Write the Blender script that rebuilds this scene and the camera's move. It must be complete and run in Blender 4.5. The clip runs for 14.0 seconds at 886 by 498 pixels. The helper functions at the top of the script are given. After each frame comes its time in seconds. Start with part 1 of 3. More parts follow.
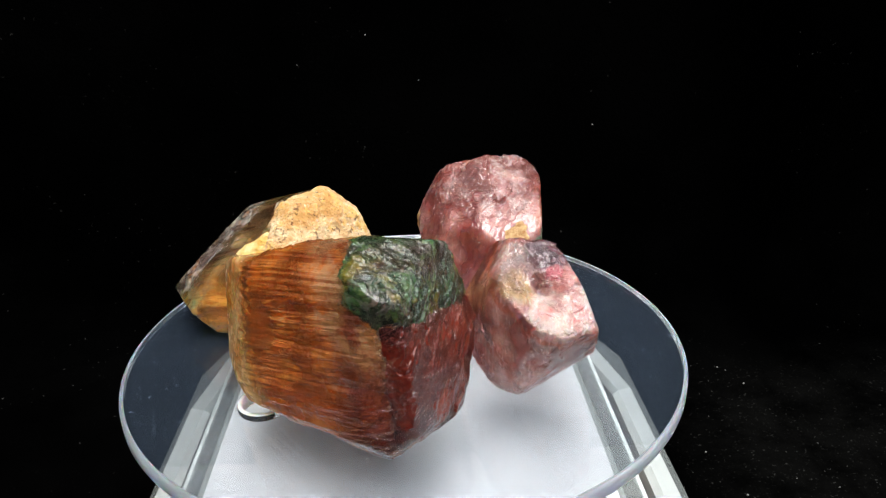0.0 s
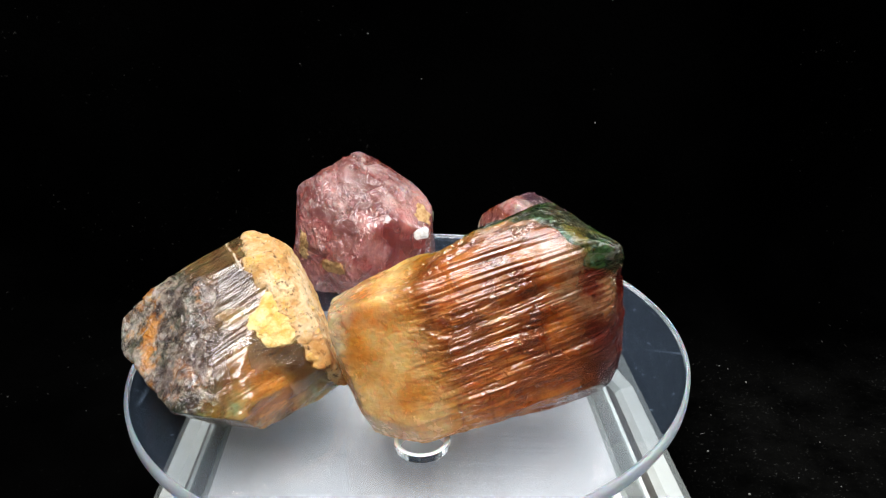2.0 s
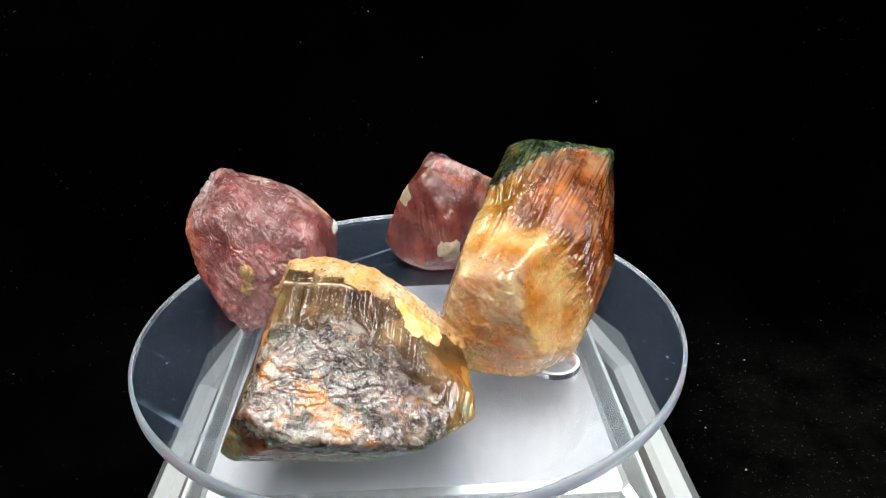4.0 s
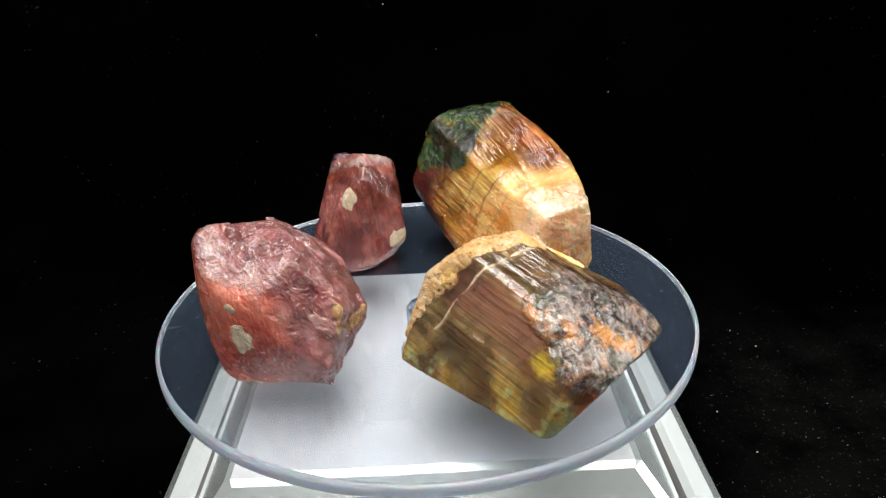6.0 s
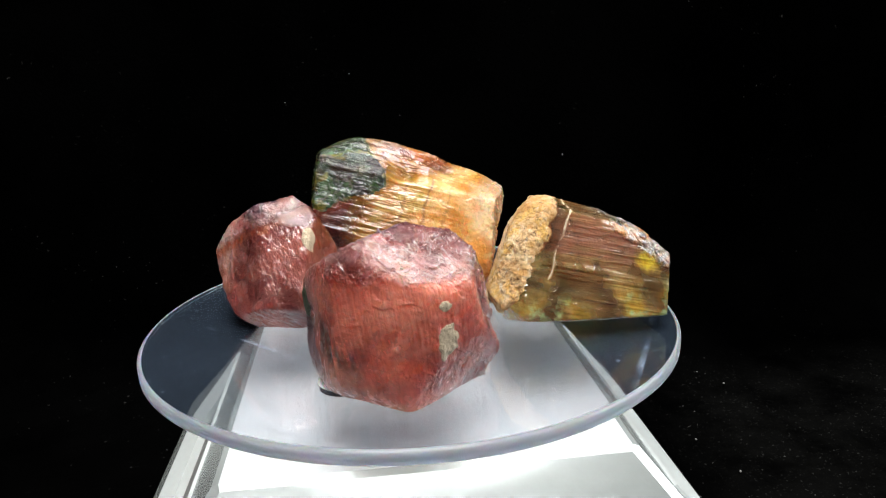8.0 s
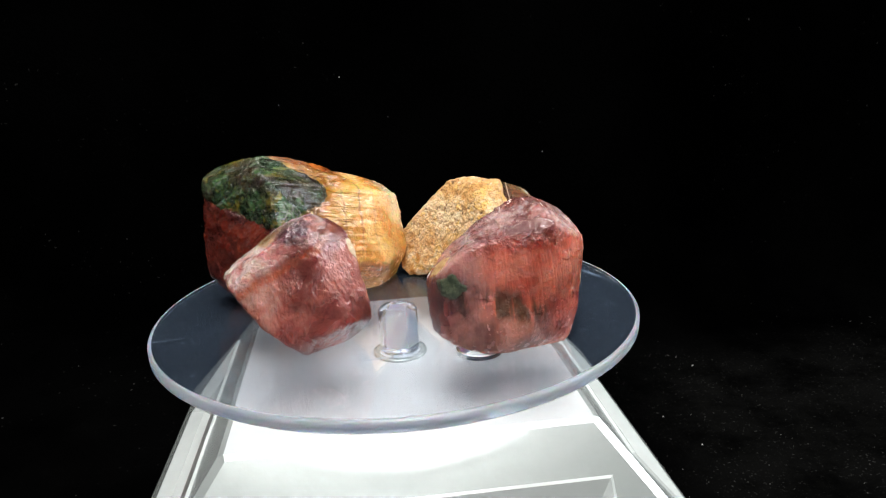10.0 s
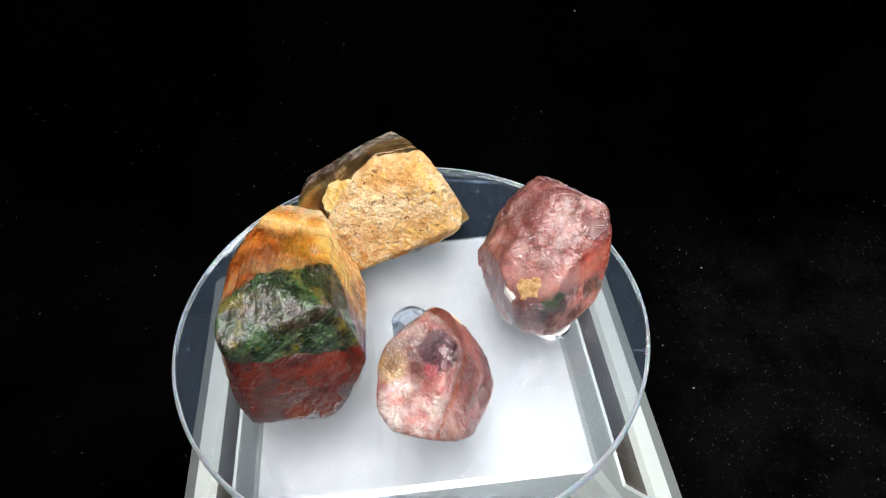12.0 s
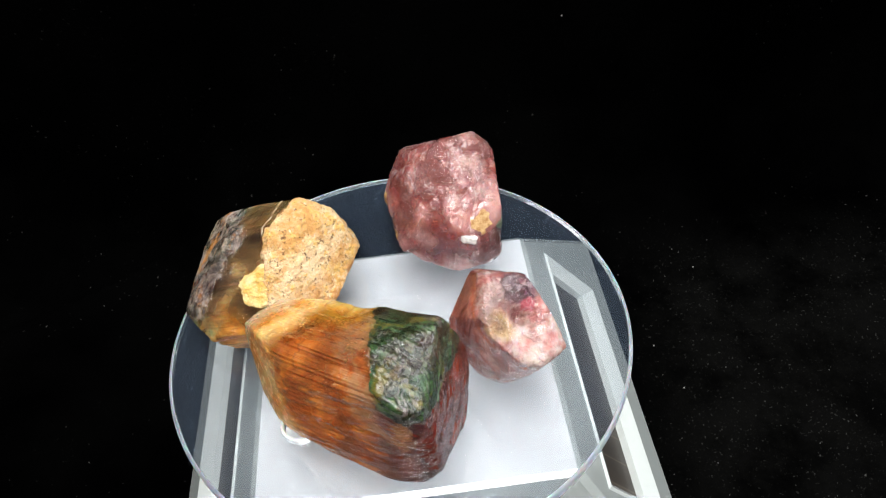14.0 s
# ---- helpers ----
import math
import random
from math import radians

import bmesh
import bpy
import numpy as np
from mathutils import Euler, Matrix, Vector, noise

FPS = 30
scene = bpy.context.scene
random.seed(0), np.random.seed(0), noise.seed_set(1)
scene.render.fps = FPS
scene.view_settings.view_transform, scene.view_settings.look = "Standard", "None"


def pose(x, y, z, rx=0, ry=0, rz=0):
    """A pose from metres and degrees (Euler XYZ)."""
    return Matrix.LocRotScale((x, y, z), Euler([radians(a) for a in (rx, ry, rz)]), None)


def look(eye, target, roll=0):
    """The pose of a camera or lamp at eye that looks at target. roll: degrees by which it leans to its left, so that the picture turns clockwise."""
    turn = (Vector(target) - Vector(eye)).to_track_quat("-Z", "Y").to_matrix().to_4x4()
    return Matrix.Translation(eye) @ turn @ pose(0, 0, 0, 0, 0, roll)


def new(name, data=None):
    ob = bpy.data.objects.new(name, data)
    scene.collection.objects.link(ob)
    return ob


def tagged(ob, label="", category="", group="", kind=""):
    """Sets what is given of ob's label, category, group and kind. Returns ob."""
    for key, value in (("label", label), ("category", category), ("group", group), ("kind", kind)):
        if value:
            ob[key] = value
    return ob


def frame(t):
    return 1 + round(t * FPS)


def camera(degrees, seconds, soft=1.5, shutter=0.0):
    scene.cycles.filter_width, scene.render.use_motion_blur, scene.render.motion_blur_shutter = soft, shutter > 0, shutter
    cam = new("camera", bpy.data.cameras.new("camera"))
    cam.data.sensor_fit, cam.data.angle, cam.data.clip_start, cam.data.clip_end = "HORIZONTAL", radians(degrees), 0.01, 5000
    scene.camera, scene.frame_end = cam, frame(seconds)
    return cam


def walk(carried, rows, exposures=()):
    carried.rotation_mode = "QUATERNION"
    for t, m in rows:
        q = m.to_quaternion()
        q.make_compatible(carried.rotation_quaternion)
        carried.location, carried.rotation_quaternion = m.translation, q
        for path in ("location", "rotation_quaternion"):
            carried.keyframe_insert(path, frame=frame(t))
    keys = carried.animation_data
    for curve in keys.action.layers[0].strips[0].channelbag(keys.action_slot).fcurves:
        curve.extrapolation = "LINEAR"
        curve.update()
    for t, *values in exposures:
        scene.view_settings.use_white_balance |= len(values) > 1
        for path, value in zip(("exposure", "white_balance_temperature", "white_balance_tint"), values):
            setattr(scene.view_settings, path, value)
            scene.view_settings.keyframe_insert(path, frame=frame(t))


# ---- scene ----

# Lengths in metres; the cloth lies at z = 0, the turntable's axis is x = y = 0.
DISC_Z = 0.039          # middle of the acrylic disc
DISC_R = 0.045
# angle of the disc, degrees anticlockwise from above, at seconds
TURNS = [(0.0, -2.4), (0.5, 11.8), (1.0, 25.6), (1.5, 39.0), (2.0, 52.2), (2.5, 65.4), (3.0, 78.4), (3.5, 91.4), (4.0, 103.9), (4.2, 109.2), (6.3, 163.2), (6.5, 168.2), (7.0, 181.0), (7.5, 193.6), (8.0, 204.9), (8.2, 210.0), (10.3, 264.1), (10.5, 269.3), (11.0, 282.5), (11.5, 296.0), (12.0, 309.5), (12.5, 322.8), (13.0, 336.2), (13.5, 349.5), (14.0, 363.8)]

# ---------------------------------------------------------------- camera
cam = camera(62.32, 14.0, soft=1.15)
PATH = [
    (0.0, pose(0.0024, -0.1070, 0.1022, 66.51, 1.38, -2.76)),
    (0.5, pose(0.0024, -0.1070, 0.1023, 66.46, 1.43, -2.65)),
    (1.0, pose(0.0019, -0.1071, 0.1024, 66.49, 1.30, -2.74)),
    (1.5, pose(0.0022, -0.1072, 0.1026, 66.49, 1.35, -2.63)),
    (2.0, pose(0.0023, -0.1068, 0.1034, 66.05, 1.43, -2.59)),
    (2.5, pose(0.0021, -0.1070, 0.1031, 66.05, 1.44, -2.63)),
    (3.0, pose(0.0024, -0.1069, 0.1031, 65.83, 1.53, -2.57)),
    (3.5, pose(0.0024, -0.1071, 0.1034, 65.59, 1.53, -2.51)),
    (4.0, pose(0.0027, -0.1076, 0.1036, 64.45, 1.53, -2.42)),
    (4.2, pose(0.0024, -0.1085, 0.1044, 64.15, 1.85, -2.20)),
    (6.3, pose(0.0016, -0.1110, 0.1034, 64.08, 2.18, -1.54)),
    (6.5, pose(0.0019, -0.1103, 0.1039, 63.76, 2.16, -1.24)),
    (7.0, pose(0.0015, -0.1090, 0.1027, 65.07, 2.20, -2.25)),
    (7.5, pose(-0.0038, -0.1143, 0.0981, 71.89, 1.22, -2.78)),
    (8.0, pose(-0.0067, -0.1205, 0.0858, 74.13, 2.17, -6.61)),
    (8.2, pose(-0.0082, -0.1244, 0.0829, 75.49, 2.46, -6.32)),
    (10.3, pose(-0.0052, -0.1323, 0.0929, 72.42, 2.40, -7.26)),
    (10.5, pose(-0.0073, -0.1272, 0.1067, 68.19, 1.26, -6.63)),
    (11.0, pose(-0.0047, -0.1111, 0.1307, 55.74, 1.20, -6.14)),
    (11.5, pose(-0.0023, -0.0998, 0.1408, 46.20, 0.81, -6.31)),
    (12.0, pose(0.0013, -0.0904, 0.1490, 44.53, 2.30, -5.94)),
    (12.5, pose(-0.0022, -0.0869, 0.1490, 44.23, 1.22, -5.25)),
    (13.0, pose(0.0009, -0.0899, 0.1487, 44.76, 1.81, -6.49)),
    (13.3, pose(0.0042, -0.0901, 0.1511, 43.75, 2.14, -5.66)),
    (13.5, pose(0.0056, -0.0918, 0.1517, 43.94, 2.96, -6.27)),
    (14.0, pose(0.0069, -0.0902, 0.1542, 43.67, 3.97, -6.19)),
]
walk(cam, PATH, [(0.0, 0.0), (14.0, 0.0)])

# ---------------------------------------------------------------- light
world = bpy.data.worlds.new("room_light")
scene.world = world
world.use_nodes = True
world.node_tree.nodes["Background"].inputs[0].default_value = (0.9, 0.95, 1.0, 1)
world.node_tree.nodes["Background"].inputs[1].default_value = 0.01


def area_lamp(name, eye, target, sx, sy, watts, colour):
    data = bpy.data.lights.new(name, "AREA")
    data.shape, data.size, data.size_y, data.energy, data.color = "RECTANGLE", sx, sy, watts, colour
    lamp = new(name, data)
    lamp.matrix_world = look(eye, target)
    return lamp


area_lamp("ceiling_lamp", (0.0, -0.27, 0.70), (0, 0, 0.04), 0.34, 0.50, 8.5, (1.0, 0.985, 0.96))
# added fill with no known source, to soften shadows and light the stone tops
area_lamp("rear_fill_lamp", (0.05, 0.17, 0.74), (0, 0, 0.05), 0.34, 0.13, 2.4, (1.0, 0.99, 0.97))
area_lamp("side_lamp", (0.50, 0.03, 0.36), (0, 0, 0.05), 0.16, 0.34, 2.3, (0.95, 0.98, 1.0))


# ---------------------------------------------------------------- node helpers
class Nodes:
    """A short way to write a node material."""

    def __init__(self, name):
        self.mat = bpy.data.materials.new(name)
        self.mat.use_nodes = True
        self.tree = self.mat.node_tree
        self.bsdf = self.tree.nodes["Principled BSDF"]
        self.at = self.tree.nodes.new("ShaderNodeTexCoord").outputs["Object"]

    def link(self, socket, value):
        if isinstance(value, bpy.types.NodeSocket):
            self.tree.links.new(value, socket)
        elif isinstance(value, (tuple, list)) and len(value) == 3 and socket.type == "RGBA":
            socket.default_value = (*value, 1)
        else:
            socket.default_value = value

    def math(self, op, a, b=0.0, c=0.0):
        n = self.tree.nodes.new("ShaderNodeMath")
        n.operation = op
        for k, v in enumerate((a, b, c)):
            self.link(n.inputs[k], v)
        return n.outputs[0]

    def vec(self, op, a, b=(0, 0, 0)):
        n = self.tree.nodes.new("ShaderNodeVectorMath")
        n.operation = op
        self.link(n.inputs[0], a)
        if op == "SCALE":
            self.link(n.inputs["Scale"], b)
        else:
            self.link(n.inputs[1], b)
        return n.outputs["Value"] if op in ("DOT_PRODUCT", "LENGTH", "DISTANCE") else n.outputs["Vector"]

    def step(self, x, lo, hi):
        n = self.tree.nodes.new("ShaderNodeMapRange")
        n.interpolation_type = "SMOOTHSTEP"
        flip = lo > hi
        self.link(n.inputs[0], x)
        n.inputs[1].default_value, n.inputs[2].default_value = min(lo, hi), max(lo, hi)
        n.inputs[3].default_value, n.inputs[4].default_value = (1.0, 0.0) if flip else (0.0, 1.0)
        return n.outputs[0]

    def mix(self, fac, a, b):
        n = self.tree.nodes.new("ShaderNodeMix")
        n.data_type = "RGBA"
        self.link(n.inputs[0], fac)
        self.link(n.inputs[6], a)
        self.link(n.inputs[7], b)
        return n.outputs[2]

    def noise(self, scale, detail=4.0, rough=0.6, at=None, warp=0.0):
        n = self.tree.nodes.new("ShaderNodeTexNoise")
        n.inputs["Scale"].default_value, n.inputs["Detail"].default_value = scale, detail
        n.inputs["Roughness"].default_value, n.inputs["Distortion"].default_value = rough, warp
        self.link(n.inputs["Vector"], self.at if at is None else at)
        return n.outputs[0]

    def cells(self, scale, at=None, feature="F1"):
        n = self.tree.nodes.new("ShaderNodeTexVoronoi")
        n.feature = feature
        n.inputs["Scale"].default_value = scale
        self.link(n.inputs["Vector"], self.at if at is None else at)
        return n.outputs["Distance"]

    def bump(self, height, strength, distance):
        n = self.tree.nodes.new("ShaderNodeBump")
        n.inputs["Strength"].default_value, n.inputs["Distance"].default_value = strength, distance
        self.link(n.inputs["Height"], height)
        self.link(self.bsdf.inputs["Normal"], n.outputs[0])

    def set(self, **values):
        for k, v in values.items():
            self.link(self.bsdf.inputs[k.replace("_", " ")], v)

    def along(self, axis, squeeze):
        """Coordinates in which detail is stretched along an axis: squeeze 0.1 makes it ten times as long."""
        a = Vector(axis).normalized()
        d = self.vec("DOT_PRODUCT", self.at, tuple(a))
        back = self.vec("SCALE", tuple(a), self.math("MULTIPLY", d, squeeze - 1.0))
        return self.vec("ADD", self.at, back), d


# ---------------------------------------------------------------- materials
def cloth_material():
    g = Nodes("black_velvet")
    weave = g.noise(900, 3, 0.7)
    soft = g.noise(14, 4, 0.6)
    col = g.mix(g.step(soft, 0.35, 0.75), (0.0001, 0.0001, 0.00012), (0.0008, 0.0008, 0.0008))
    fleck = g.math("MULTIPLY", g.step(g.noise(950, 2, 0.5), 0.70, 0.78), g.step(g.noise(30, 3, 0.6), 0.46, 0.66))
    dusty = g.math("MULTIPLY", g.step(g.vec("DOT_PRODUCT", g.at, (1, -0.1, 0)), 0.045, 0.075), g.step(g.noise(45, 5, 0.7), 0.30, 0.66))
    dusty = g.math("MULTIPLY", dusty, g.step(g.vec("DOT_PRODUCT", g.at, (0, 0, 1)), 0.016, 0.002))
    dusty = g.math("MULTIPLY", dusty, g.step(g.vec("DOT_PRODUCT", g.at, (0, 1, 0)), 0.062, 0.025))
    col = g.mix(dusty, col, (0.0023, 0.0023, 0.0022))
    fibre = g.math("MULTIPLY", g.step(g.noise(1500, 3, 0.6), 0.63, 0.73), dusty)
    col = g.mix(g.math("MULTIPLY", g.math("MAXIMUM", fleck, fibre), 0.9), col, (0.034, 0.034, 0.032))
    g.set(Base_Color=col, Roughness=1.0, Specular_IOR_Level=0.0)
    g.bump(weave, 0.6, 0.0006)
    return g.mat


def wall_material():
    g = Nodes("white_bounce_wall")
    g.set(Base_Color=g.mix(g.noise(3, 5, 0.6), (0.68, 0.68, 0.67), (0.74, 0.74, 0.72)), Roughness=0.9)
    g.bump(g.noise(120, 3, 0.6), 0.2, 0.002)
    return g.mat


def plastic_material(name, lo, hi, rough, metal=0.0):
    g = Nodes(name)
    col = g.mix(g.noise(300, 5, 0.6), lo, hi)
    scuff = g.step(g.noise(220, 3, 0.7, g.vec("MULTIPLY", g.at, (1, 5, 1))), 0.62, 0.75)
    g.set(Base_Color=g.mix(g.math("MULTIPLY", scuff, 0.04), col, (0.35, 0.36, 0.36)), Metallic=metal,
          Roughness=g.math("MULTIPLY_ADD", g.noise(400, 4, 0.6), 0.06, rough), Specular_IOR_Level=0.5)
    g.bump(g.noise(700, 2, 0.5), 0.05, 0.0003)
    return g.mat


def acrylic_material():
    g = Nodes("clear_acrylic")
    streak, _ = g.along((0.8, 0.6, 0), 0.02)
    streak2, _ = g.along((-0.35, 0.94, 0), 0.02)
    scratch = g.math("MAXIMUM", g.step(g.noise(420, 1, 0.4, streak), 0.70, 0.74), g.step(g.noise(380, 1, 0.4, streak2), 0.71, 0.75))
    scratch = g.math("MULTIPLY", scratch, g.step(g.noise(60, 2, 0.5), 0.5, 0.65))
    g.set(Base_Color=(0.74, 0.76, 0.785), Roughness=g.math("MULTIPLY_ADD", scratch, 0.25, 0.02), IOR=1.49, Transmission_Weight=1.0)
    haze = g.tree.nodes.new("ShaderNodeBsdfDiffuse")
    haze.inputs["Color"].default_value = (0.50, 0.70, 1.0, 1)
    mixer = g.tree.nodes.new("ShaderNodeMixShader")
    dust = g.step(g.noise(900, 2, 0.5), 0.70, 0.76)
    g.link(mixer.inputs[0], g.math("MULTIPLY_ADD", g.math("MAXIMUM", scratch, dust), 0.16, 0.013))
    g.tree.links.new(g.bsdf.outputs[0], mixer.inputs[1])
    g.tree.links.new(haze.outputs[0], mixer.inputs[2])
    g.tree.links.new(mixer.outputs[0], g.tree.nodes["Material Output"].inputs["Surface"])
    return g.mat


def frosted_material():
    g = Nodes("frosted_acrylic_edge")
    g.set(Base_Color=g.mix(g.noise(300, 4, 0.6), (0.78, 0.84, 0.95), (0.88, 0.92, 1.0)), Roughness=g.math("MULTIPLY_ADD", g.noise(400, 3, 0.6), 0.3, 0.25), IOR=1.49,
          Transmission_Weight=0.85, Subsurface_Weight=0.4, Subsurface_Scale=0.002)
    return g.mat


def cell_material():
    g = Nodes("dark_solar_cell")
    line = g.math("GREATER_THAN", g.math("FRACT", g.math("MULTIPLY", g.vec("DOT_PRODUCT", g.at, (1, 0, 0)), 160.0)), 0.93)
    g.set(Base_Color=g.mix(g.math("MULTIPLY", line, 0.5), g.mix(g.noise(80, 3, 0.6), (0.012, 0.010, 0.009), (0.03, 0.022, 0.016)), (0.10, 0.08, 0.06)),
          Roughness=0.35, Specular_IOR_Level=0.3)
    return g.mat


def plain_material(name, lo, hi, scale=900, rough=0.8, sss=0.0):
    g = Nodes(name)
    g.set(Base_Color=g.mix(g.step(g.noise(scale, 4, 0.65), 0.3, 0.7), lo, hi), Roughness=rough, Subsurface_Weight=sss, Subsurface_Scale=0.001)
    g.bump(g.noise(scale * 2.5, 3, 0.7), 0.7, 0.0004)
    return g.mat


def rock_material():
    g = Nodes("ochre_matrix_rock")
    n = g.noise(170, 5, 0.65)
    col = g.mix(g.step(n, 0.38, 0.64), (0.58, 0.30, 0.09), (0.82, 0.64, 0.40))
    col = g.mix(g.step(g.noise(330, 5, 0.7), 0.50, 0.62), col, (0.72, 0.42, 0.12))
    col = g.mix(g.math("MULTIPLY", g.step(g.noise(900, 4, 0.7), 0.57, 0.66), 0.85), col, (0.13, 0.055, 0.02))
    col = g.mix(g.math("MULTIPLY", g.step(g.noise(700, 4, 0.7, g.vec("ADD", g.at, (0.3, 0, 0))), 0.60, 0.70), 0.8), col, (0.80, 0.68, 0.50))
    low = g.step(g.vec("DOT_PRODUCT", g.at, (0.1, 0.1, 1.0)), 0.001, -0.006)
    col = g.mix(g.math("MULTIPLY", low, g.step(g.noise(260, 4, 0.7), 0.42, 0.6)), col, (0.50, 0.20, 0.035))
    g.set(Base_Color=col, Roughness=0.85, Subsurface_Weight=0.1, Subsurface_Scale=0.001)
    g.bump(g.math("ADD", g.noise(1300, 5, 0.75), g.noise(420, 4, 0.65)), 0.8, 0.0008)
    return g.mat


def gem_finish(g, colour, axis, cloudy, broken, sweep, glint_wisps=0.3, threads=0.4, gloss=0.09, lined=1.0, depth=0.72, coat=0.3, radius=(1.0, 0.40, 0.20)):
    """Rough crystal: clear inside but for cloudy parts, growth lines along the axis, and splintered gloss where it is broken."""
    lines, _ = g.along(axis, 0.012)
    swept, _ = g.along(sweep, 0.16)
    swept = g.vec("ADD", swept, g.vec("SCALE", (1, -0.6, 0.3), g.math("MULTIPLY", g.noise(110, 3, 0.6), 0.011)))
    calm = g.math("SUBTRACT", 1.0, broken)
    inner = g.noise(105, 5, 0.6, warp=0.6)
    col = g.mix(g.step(inner, 0.56, 0.34), colour, g.mix(depth, colour, (0.05, 0.008, 0.010)))
    # dark threads along the growth, and across the splinters
    thread = g.math("MULTIPLY", g.step(g.noise(330, 4, 0.65, lines), 0.57, 0.68), calm)
    splinter = g.noise(360, 6, 0.66, swept)
    thread = g.math("MAXIMUM", thread, g.math("MULTIPLY", g.step(splinter, 0.47, 0.37), broken))
    col = g.mix(g.math("MULTIPLY", thread, threads), col, g.mix(0.8, col, (0.045, 0.008, 0.012)))
    # pale healed cracks, and wispy glints off inner fractures painted into the colour
    wisp = g.math("MULTIPLY", g.step(g.math("ABSOLUTE", g.math("SUBTRACT", g.noise(210, 4, 0.6, swept), 0.5)), 0.030, 0.002), g.step(g.noise(150, 3, 0.6), 0.42, 0.60))
    veil = g.math("MULTIPLY", g.step(splinter, 0.55, 0.68), 0.8)
    across, _ = g.along(Vector(sweep).orthogonal(), 0.10)
    across = g.vec("ADD", across, g.vec("SCALE", (0.4, 1, -0.5), g.math("MULTIPLY", g.noise(170, 3, 0.6), 0.009)))
    hair = g.math("MULTIPLY", g.step(g.math("ABSOLUTE", g.math("SUBTRACT", g.noise(430, 3, 0.6, across), 0.5)), 0.020, 0.004), g.step(g.noise(260, 3, 0.6), 0.46, 0.58))
    veil = g.math("MAXIMUM", veil, g.math("MULTIPLY", hair, 0.9))
    pale = g.math("MULTIPLY", g.math("MAXIMUM", wisp, g.math("MULTIPLY", veil, broken)), glint_wisps)
    col = g.mix(pale, col, g.mix(0.75, col, (0.97, 0.88, 0.85)))
    grain = g.noise(700, 4, 0.6)
    rough = g.math("MULTIPLY_ADD", g.step(grain, 0.48, 0.70), 0.13, gloss)
    clear = g.math("SUBTRACT", 1.0, g.math("MINIMUM", g.math("MAXIMUM", g.math("ADD", cloudy, g.math("MULTIPLY_ADD", g.step(g.noise(140, 4, 0.6), 0.36, 0.62), 0.3, -0.15)), pale), 1.0))
    g.set(Base_Color=col, Roughness=rough, IOR=1.62, Specular_IOR_Level=0.5, Transmission_Weight=clear,
          Subsurface_Weight=0.55, Subsurface_Scale=0.005, Coat_Weight=coat, Coat_Roughness=0.03, Coat_IOR=1.6)
    g.bsdf.inputs["Subsurface Radius"].default_value = radius
    fine = g.math("ADD", g.noise(1500, 2, 0.5, lines), g.math("MULTIPLY", g.noise(520, 2, 0.5, lines), 1.6))
    chips = g.math("ADD", g.math("MULTIPLY", splinter, 2.2), g.math("MULTIPLY", g.cells(300, swept), 1.3))
    chips = g.math("ADD", chips, g.math("MULTIPLY", g.noise(1300, 4, 0.65, across), 0.9))
    fine = g.math("MULTIPLY", fine, lined)
    h = g.math("ADD", g.math("MULTIPLY", fine, g.math("MULTIPLY_ADD", calm, 0.55, 0.05)), g.math("MULTIPLY", chips, g.math("MULTIPLY_ADD", broken, 0.55, 0.03)))
    h = g.math("ADD", h, g.math("MULTIPLY", grain, 0.18))
    g.bump(h, 0.85, 0.0009)
    return g.mat


# ---------------------------------------------------------------- mesh helpers
def mesh_of(name, bm, material, smooth=True):
    me = bpy.data.meshes.new(name)
    bm.to_mesh(me)
    bm.free()
    for f in me.polygons:
        f.use_smooth = smooth
    me.materials.append(material)
    return me


def part(name, bm, material, parent, label="", smooth=True):
    ob = new(name, mesh_of(name, bm, material, smooth))
    ob.parent = parent
    return tagged(ob, label)


def lathe(profile, n=96):
    """A closed profile of (radius, height) turned about z."""
    bm = bmesh.new()
    rings = [[bm.verts.new((r * math.cos(2 * math.pi * k / n), r * math.sin(2 * math.pi * k / n), z)) for k in range(n)] for r, z in profile]
    for a, b in zip(rings, rings[1:] + rings[:1]):
        for k in range(n):
            bm.faces.new((a[k], a[(k + 1) % n], b[(k + 1) % n], b[k]))
    bmesh.ops.recalc_face_normals(bm, faces=bm.faces)
    return bm


# ---------------------------------------------------------------- cloth and room
VELVET, WALL = cloth_material(), wall_material()


def cloth_height(x, y):
    h = 0.0007 * noise.noise((x * 18, y * 18, 0)) + 0.0004 * noise.noise((x * 60, y * 60, 3))
    # the fold that runs in from the side
    ax, ay, bx, by = -0.16, 0.018, -0.045, 0.078
    ux, uy = bx - ax, by - ay
    s = ((x - ax) * ux + (y - ay) * uy) / (ux * ux + uy * uy)
    d = ((x - ax) * uy - (y - ay) * ux) / math.hypot(ux, uy)
    return h + (0.0030 * math.exp(-(d / 0.0016) ** 2) * min(1, max(0, 1.5 - abs(s - 0.5) * 1.6)))


